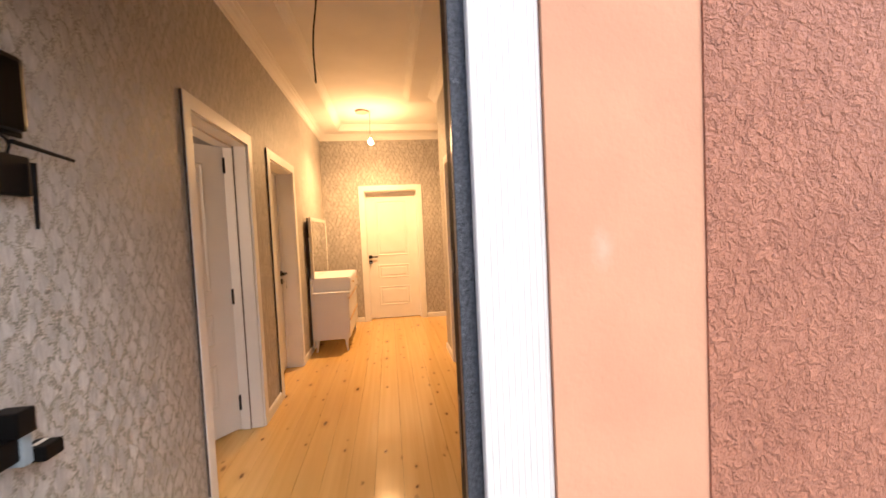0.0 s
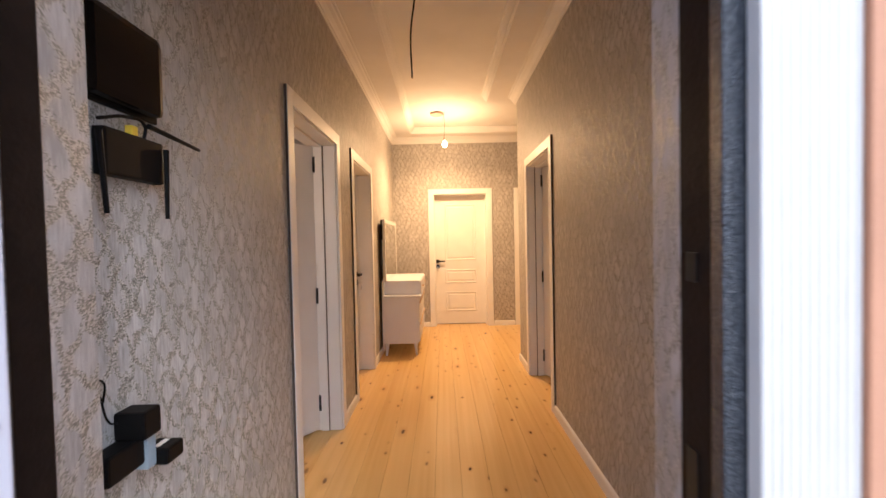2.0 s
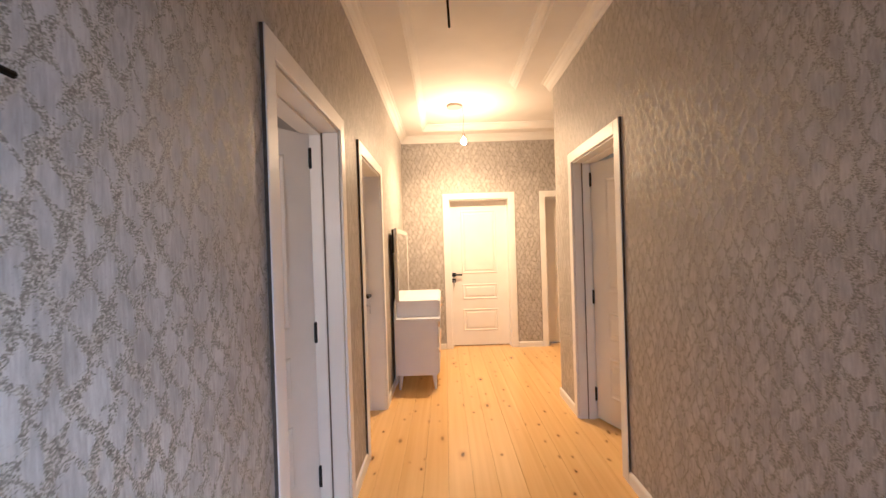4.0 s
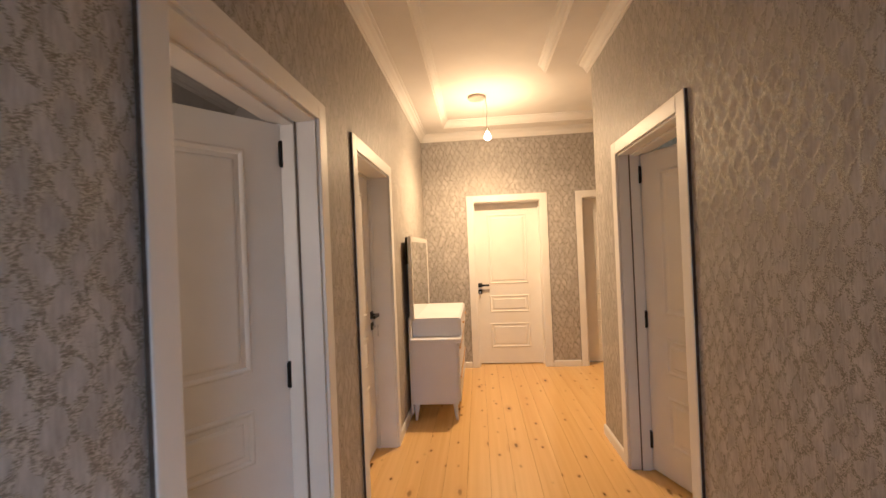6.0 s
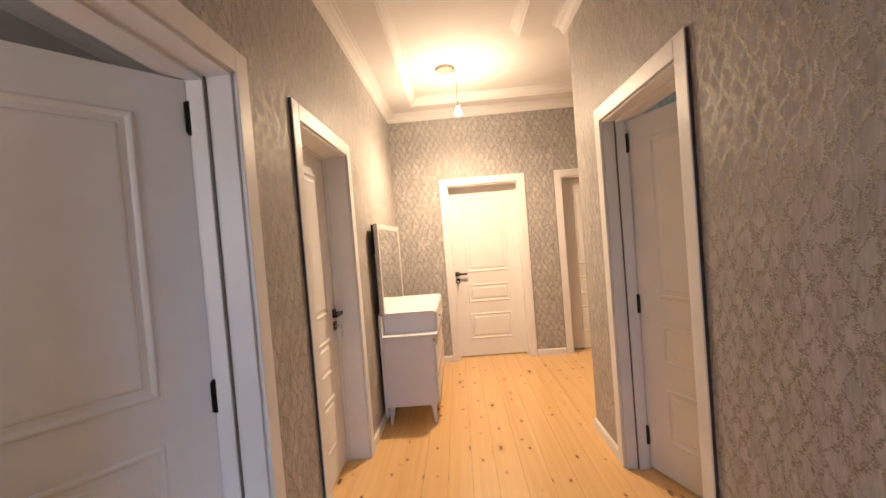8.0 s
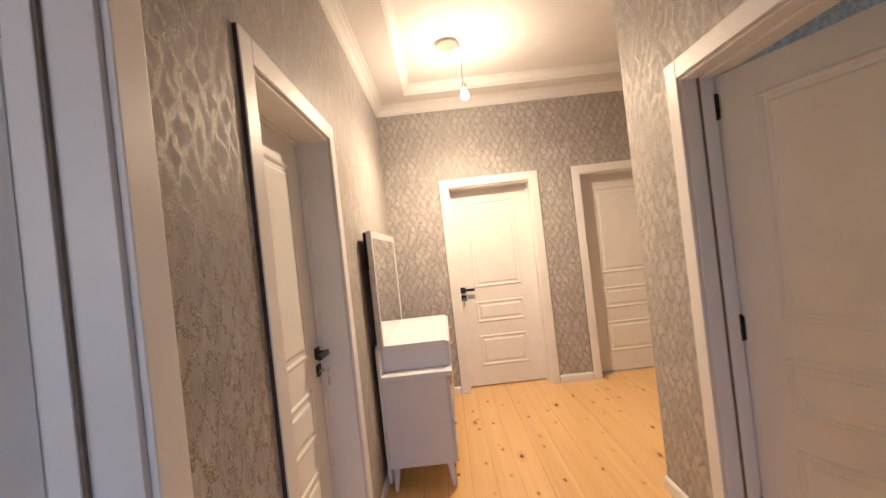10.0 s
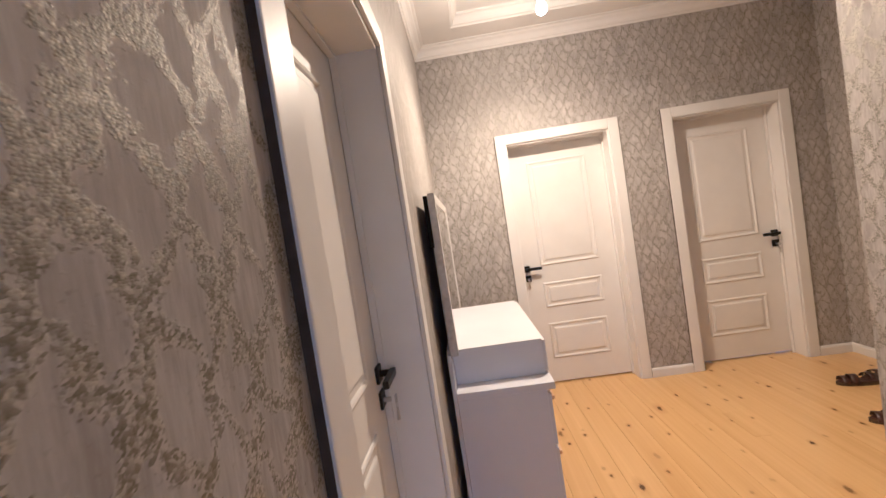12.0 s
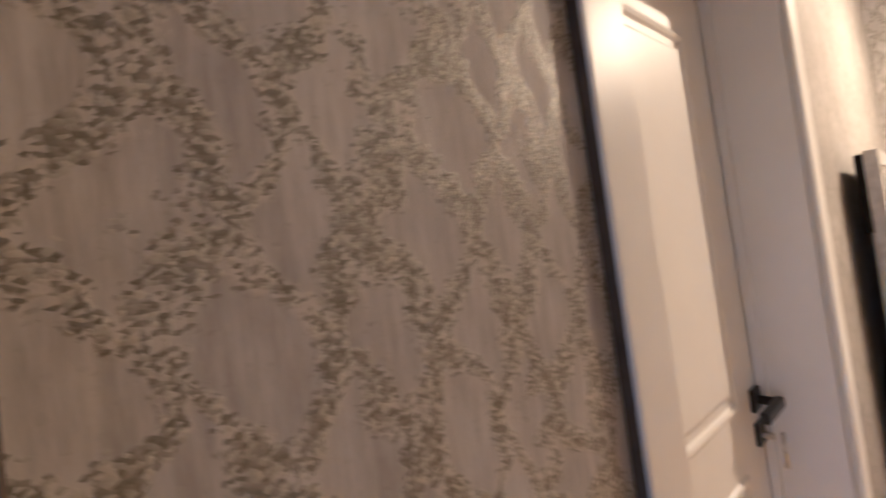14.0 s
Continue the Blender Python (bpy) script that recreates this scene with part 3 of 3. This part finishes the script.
bm = bmesh.new()
prism(bm, [(XJR + 0.0045, 0.733), (0.168, YI), (XR + T_RIGHT, YI), (XR + T_RIGHT, 0.733)], 0, 3.1)
prism(bm, [(-0.751, 0.722), (-0.800, 0.857), (XL - T_LEFT, 0.857), (XL - T_LEFT, 0.722)], 0, 3.1)
box(bm, XJL - 0.1, 0.733, ENTRY_H + 0.03, XJR + 0.1, YI, 3.1)
tagged(part("wall_south", bm, WALLPAPER), "grey patterned wallpaper on splayed entrance reveal", "wall", kind="structure")
bm = bmesh.new()
box(bm, 0.287, YO, 0, 0.566, 0.73, 2.75)
box(bm, -1.12, YO, 0, -0.86, 0.73, 2.75)
box(bm, -0.86, YO, ENTRY_H + 0.12, 0.287, 0.73, 2.75)
tagged(part("entrance_surround", bm, PLASTER), "smooth peach plaster band round the entrance", "wall", kind="structure")
bm = bmesh.new()
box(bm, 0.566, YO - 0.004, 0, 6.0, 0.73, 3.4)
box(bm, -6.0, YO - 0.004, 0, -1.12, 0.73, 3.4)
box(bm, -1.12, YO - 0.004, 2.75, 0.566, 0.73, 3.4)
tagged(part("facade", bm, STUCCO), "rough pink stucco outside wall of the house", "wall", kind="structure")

entrance = thing("entrance_door", "open steel entrance door with white inner face and dark frame", "door")


def fluted(x0, x1, z0, z1, flutes=11):
    bm = bmesh.new()
    step = (x1 - x0) / flutes
    pts = [(x0, 0.635)]
    for k in range(flutes):
        a = x0 + k * step
        pts += [(a + 0.0006, 0.6152), (a + 0.28 * step, 0.6137), (a + 0.72 * step, 0.6137), (a + step - 0.0006, 0.6152)]
    pts += [(x1, 0.635)]
    prism(bm, pts, z0, z1)
    return bm


part("cover_strip", fluted(0.168, 0.286, 0, ENTRY_H + 0.12), PVC, entrance, "white fluted plastic cover strip")
part("cover_strip", fluted(-0.86, -0.776, 0, ENTRY_H + 0.12), PVC, entrance, "white fluted plastic cover strip")
block("cover_strip_head", (-0.776, 0.613, ENTRY_H + 0.035, 0.168, 0.635, ENTRY_H + 0.12), PVC, entrance)
for x0, x1 in ((XJR, 0.168), (-0.776, XJL)):
    block("frame_post", (x0, 0.636, 0, x1, 0.660, ENTRY_H + 0.03), HAMMERED, entrance, "dark grey hammer-finish steel post", soft=0.003)
block("frame_head", (-0.776, 0.636, ENTRY_H + 0.002, 0.168, 0.660, ENTRY_H + 0.034), HAMMERED, entrance)
for x0, x1, y1 in ((XJR + 0.004, 0.200, 0.7325), (-0.80, XJL - 0.007, 0.7215)):
    block("frame_jamb", (x0, 0.6605, 0, x1, y1, ENTRY_H + 0.03), BROWN, entrance, "dark brown steel jamb", soft=0.003)
block("threshold", (XJL - 0.002, 0.636, 0.0, XJR + 0.004, 0.7325, 0.018), BROWN, entrance)
for z0, z1 in ((1.29, 1.33), (0.93, 1.06)):
    block("strike_plate", (XJR + 0.0015, 0.69, z0, XJR + 0.0045, 0.715, z1), BLACK, entrance, soft=0.0008)
leaf = block("leaf", (0, -0.86, 0.02, 0.055, 0, ENTRY_H), LEAF, entrance, "white padded inner face with rivets", soft=0.004)
leaf.matrix_local = pose(-0.737, 0.617, 0, 0, 0, -14)
for k in range(9):
    bm = bmesh.new()
    rod(bm, (0.050, -0.016, 0.28 + 0.22 * k), (0.060, -0.016, 0.28 + 0.22 * k), 0.006, 0.004, n=10)
    part("rivet", bm, STEEL, leaf)

# ground outside and the yard's far wall
tagged(block("ground", (-60, -60, -0.10, 60, 0.60, -0.03), CONCRETE, soft=0), "grey concrete paving of the yard", "ground", kind="structure")
tagged(block("step", (-1.0, 0.15, -0.03, 0.5, 0.60, 0.0), CONCRETE), "low concrete entrance step", "step", kind="structure")

# ---- dressing table ----
vanity = thing("dressing_table", "white dressing table with gold-trimmed drawers and mirror", "dressing table")
VX0, VX1, VY0, VY1 = -0.915, -0.500, 4.880, 6.02
block("carcass", (VX0 + 0.0185, VY0 + 0.004, 0.142, VX1, VY1 - 0.004, 0.6695), DRESSER, vanity, soft=0.003)
block("lower_top", (VX0 + 0.0185, VY0, 0.670, VX1 + 0.038, VY1, 0.702), DRESSER, vanity, soft=0.004)
block("upper_tier", (VX0 + 0.0185, VY0 + 0.110, 0.7025, VX1 + 0.022, VY1 - 0.004, 0.868), DRESSER, vanity, soft=0.003)
bm = bmesh.new()
prism(bm, [(0, 0), (1.140, 0), (1.140, 0.78), (1.128, 0.815), (1.10, 0.832), (0.040, 0.832), (0.012, 0.815), (0.0, 0.78)], 0, 0.018)
bmesh.ops.transform(bm, matrix=Matrix(((0, 0, 1, VX0), (1, 0, 0, VY0 + 0.0), (0, 1, 0, 0.06), (0, 0, 0, 1))), verts=list(bm.verts))
soften(bm, 0.003)
part("back_panel", bm, DRESSER, vanity)
for k in range(2):
    for r in range(2):
        y0, z0 = VY0 + 0.02 + k * 0.555, 0.160 + r * 0.252
        dr = block("drawer_front", (VX1 + 0.0005, y0, z0, VX1 + 0.018, y0 + 0.545, z0 + 0.235), DRESSER, vanity, soft=0.003)
        block("drawer_trim", (VX1 + 0.0185, y0 + 0.01, z0 + 0.198, VX1 + 0.032, y0 + 0.535, z0 + 0.216), GOLD, dr, "gold strip handle", soft=0.003)
dr = block("drawer_front", (VX1 + 0.0225, VY0 + 0.120, 0.712, VX1 + 0.038, VY1 - 0.012, 0.858), DRESSER, vanity, soft=0.003)
for y in (VY0 + 0.35, VY1 - 0.22):
    bm = bmesh.new()
    rod(bm, (VX1 + 0.038, y, 0.785), (VX1 + 0.060, y, 0.785), 0.006, 0.013, n=14)
    part("knob", bm, GOLD, dr, "round gold knob")
for x, dx in ((VX0 + 0.05, -0.012), (VX1 - 0.035, 0.012)):
    for y, dy in ((VY0 + 0.045, -0.02), (VY1 - 0.045, 0.02)):
        bm = bmesh.new()
        rod(bm, (x + dx, y + dy, 0.0), (x, y, 0.143), 0.011, 0.024, n=14)
        part("leg", bm, DRESSER, vanity, smooth=False)

mirror = thing("mirror", "tall mirror with silver-grey frame standing on the dressing table", "mirror")
MX, MY0, MY1, MZ0, MZ1 = -0.862, 4.885, 6.030, 0.8685, 1.600
block("lower_backing", (MX - 0.038, MY0 + 0.010, MZ0, MX - 0.0325, MY1 - 0.010, 1.359), SILVER, mirror)
block("backing", (MX - 0.052, MY0 + 0.004, 1.36, MX - 0.0325, MY1 - 0.006, MZ1 - 0.008), GLOSSBLACK, mirror, "black backing board")
for part_name, dims in (("frame_side", (MX - 0.032, MY0, MZ0, MX, MY0 + 0.040, MZ1)), ("frame_side", (MX - 0.032, MY1 - 0.040, MZ0, MX, MY1, MZ1)), ("frame_head", (MX - 0.032, MY0 + 0.040, MZ1 - 0.045, MX, MY1 - 0.040, MZ1))):
    block(part_name, dims, SILVER, mirror, soft=0.003)
block("glass", (MX - 0.012, MY0 + 0.039, MZ0, MX - 0.004, MY1 - 0.039, MZ1 - 0.044), MIRROR, mirror, "silvered glass", soft=0)

# ---- ceiling lamp and wires ----
lamp = thing("pendant_bulb", "bare lit bulb on thin wires under a ceiling disc", "lamp")
bm = bmesh.new()
lathe(bm, [(0.080, 2.958), (0.084, 2.966), (0.084, TOP + 0.002)], 32)
bmesh.ops.transform(bm, matrix=Matrix.Translation((-0.238, 5.466, 0)), verts=list(bm.verts))
part("ceiling_disc", bm, ROSE, lamp, "flat greyish ceiling disc")
bm = bmesh.new()
rod(bm, (-0.150, 5.463, TOP + 0.002), (-0.150, 5.463, 2.955), 0.010, 0.007)
part("hook", bm, STEEL, lamp)
cable("wire", [(-0.150, 5.463, 2.957), (-0.138, 5.462, 2.85), (-0.147, 5.463, 2.74), (-0.143, 5.463, 2.655)], 0.0022, BLACKPLASTIC, lamp)
cable("wire", [(-0.152, 5.464, 2.957), (-0.176, 5.468, 2.82), (-0.180, 5.468, 2.70), (-0.150, 5.465, 2.655)], 0.0015, PVC, lamp)
bm = bmesh.new()
lathe(bm, [(0.008, 2.668), (0.016, 2.662), (0.016, 2.628), (0.014, 2.622)], 20)
bmesh.ops.transform(bm, matrix=Matrix.Translation((BULB[0], BULB[1], 0)), verts=list(bm.verts))
part("socket", bm, ROSE, lamp)
bm = bmesh.new()
lathe(bm, [(0.013, 2.624), (0.016, 2.612), (0.026, 2.594), (0.031, 2.575), (0.029, 2.558), (0.019, 2.546), (0.006, 2.541)], 28)
bmesh.ops.transform(bm, matrix=Matrix.Translation((BULB[0], BULB[1], 0)), verts=list(bm.verts))
globe = part("globe", bm, LIT, lamp, "glowing warm white bulb", smooth=True)
globe.visible_shadow = False
loose = cable("loose_wire", [(-0.33, 2.52, TOP), (-0.322, 2.515, 2.80), (-0.352, 2.50, 2.52), (-0.348, 2.486, 2.27)], 0.005, BLACKPLASTIC)
tagged(loose, "black cable hanging loose from the ceiling", "cable")

# ---- electrics by the entrance ----
meter = thing("fuse_box", "black plastic fuse box cover on the wall", "fuse box")
block("cover", (XL, 0.985, 1.676, XL + 0.042, 1.212, 1.875), GLOSSBLACK, meter, soft=0.018)
block("base", (XL, 0.975, 1.668, XL + 0.010, 1.226, 1.885), BLACKPLASTIC, meter, soft=0.003)

router = thing("router", "black router on the wall with three aerials", "router")
block("case", (XL, 1.030, 1.510, XL + 0.030, 1.216, 1.616), BLACKPLASTIC, router, soft=0.006)
for a, b in (((XL + 0.03, 1.165, 1.648), (XL + 0.03, 1.372, 1.634)), ((XL + 0.038, 1.214, 1.60), (XL + 0.038, 1.210, 1.422)), ((XL + 0.034, 1.010, 1.60), (XL + 0.034, 1.024, 1.425))):
    bm = bmesh.new()
    rod(bm, a, b, 0.007, 0.005, n=8)
    part("aerial", bm, BLACKPLASTIC, router)
bm = bmesh.new()
box(bm, XL + 0.004, 1.120, 1.612, XL + 0.022, 1.140, 1.640)
soften(bm, 0.002)
part("plug", bm, YELLOW, router, "yellow network plug")
cable("cord", [(XL + 0.012, 1.17, 1.612), (XL + 0.02, 1.165, 1.65), (XL + 0.02, 1.11, 1.655), (XL + 0.016, 1.03, 1.63)], 0.004, BLACKPLASTIC, router)

sock = thing("socket_strip", "black socket strip with plugged-in adapters on wall", "socket")
block("body", (XL, 0.98, 0.850, XL + 0.05, 1.085, 0.914), BLACKPLASTIC, sock, soft=0.006)
block("adapter", (XL + 0.002, 1.055, 0.9145, XL + 0.072, 1.112, 0.978), BLACKPLASTIC, sock, "black power adapter", soft=0.006)
block("grey_adapter", (XL + 0.010, 1.0855, 0.832, XL + 0.055, 1.115, 0.914), GREYBLUE, sock, "grey-blue plug", soft=0.004)
ad = block("flat_adapter", (XL + 0.015, 1.1155, 0.825, XL + 0.080, 1.178, 0.865), BLACKPLASTIC, sock, "flat black adapter", soft=0.006)
block("print", (XL + 0.038, 1.128, 0.8655, XL + 0.052, 1.168, 0.8662), PVC, ad, "small white print", soft=0)
cable("cord", [(XL + 0.01, 1.06, 0.955), (XL + 0.015, 1.03, 0.97), (XL + 0.02, 1.005, 1.03), (XL + 0.02, 0.995, 1.07), (XL + 0.02, 1.012, 1.065), (XL + 0.02, 1.010, 1.02)], 0.0022, BLACKPLASTIC, sock)

# ---- shoes in the recess ----
def slipper(m, label):
    """A flat sole, a padded footbed and two crossed straps."""
    s = tagged(new("slipper"), label, "shoe", group="pair of slippers")
    s.matrix_world = m

    def outline(width, length):
        return [(width * (0.84 + 0.16 * math.sin(a)) * math.cos(a), length * math.sin(a)) for a in (2 * math.pi * k / 28 for k in range(28))]

    bm = bmesh.new()
    prism(bm, outline(0.047, 0.132), 0.0, 0.020)
    part("sole", bm, SOLE, s, "olive-brown moulded sole")
    bm = bmesh.new()
    prism(bm, outline(0.042, 0.125), 0.0205, 0.027)
    soften(bm, 0.002)
    part("footbed", bm, LEATHER, s)
    for y0, y1, lift in ((0.020, 0.062, 0.050), (0.074, 0.108, 0.040)):
        bm = bmesh.new()
        steps = 12
        rows = []
        for k in range(steps + 1):
            a = math.pi * k / steps
            x, z = 0.046 * math.cos(a), 0.018 + lift * math.sin(a)
            rows.append([bm.verts.new((q * x, y, max(0.012, q * (z - 0.018) + 0.018))) for q, y in ((1.0, y0), (1.0, y1), (0.93, y1), (0.93, y0))])
        for p, q in zip(rows, rows[1:]):
            for k in range(4):
                bm.faces.new((p[k], p[(k + 1) % 4], q[(k + 1) % 4], q[k]))
        bm.faces.new(rows[0]), bm.faces.new(list(reversed(rows[-1])))
        part("strap", bm, LEATHER, s, "glossy dark brown strap", smooth=True)
    return s


slipper(pose(1.702, 5.922, 0, 0, 0, 78), "dark brown strapped slipper on the floor by the wall")
slipper(pose(1.872, 5.962, 0, 0, 0, 96), "dark brown strapped slipper beside its twin")
slipper(pose(1.463, 5.434, 0, 0, 0, 70), "dark brown slipper lying apart on the floor")
# ---- floor boards ----
floor = tagged(new("floor"), "varnished yellow pine board floor with dark knots", "floor", kind="structure")
bm = bmesh.new()
box(bm, XL - T_LEFT, 0.62, -0.06, XA + 0.1, YE + T_END, -0.016)
part("subfloor", bm, DIRT, floor)
rng = random.Random(4)
x = XL - T_LEFT + 0.002
while x < XA:
    w = rng.choice((0.126, 0.138, 0.148, 0.158))
    x1 = min(x + w, XA + 0.05)
    lo = 0.735 if x1 < XR + T_RIGHT + 0.1 else YC
    y = lo
    while y < YE + T_END - 0.01:
        span = rng.choice((7.0, 7.0, 7.0, rng.uniform(2.0, 4.6)))
        y1 = y + span if y + span < YE + T_END - 0.9 else YE + T_END - 0.003
        dz = rng.uniform(-0.0006, 0.0006)
        bm = bmesh.new()
        top = box(bm, x + 0.0004, y + 0.0004, -0.0155, x1 - 0.0004, y1 - 0.0004, dz)
        bmesh.ops.bevel(bm, geom=[e for e in bm.edges if all(q.co.z > -0.01 for q in e.verts)], offset=0.0007, segments=1, affect="EDGES")
        part("plank", bm, PINE, floor)
        y = y1
    x = x1

# a short board let into the floor of the recess
block("plank", (0.705, 5.46, -0.0150, 0.802, 5.76, 0.0022), PINE, floor, soft=0.0008)
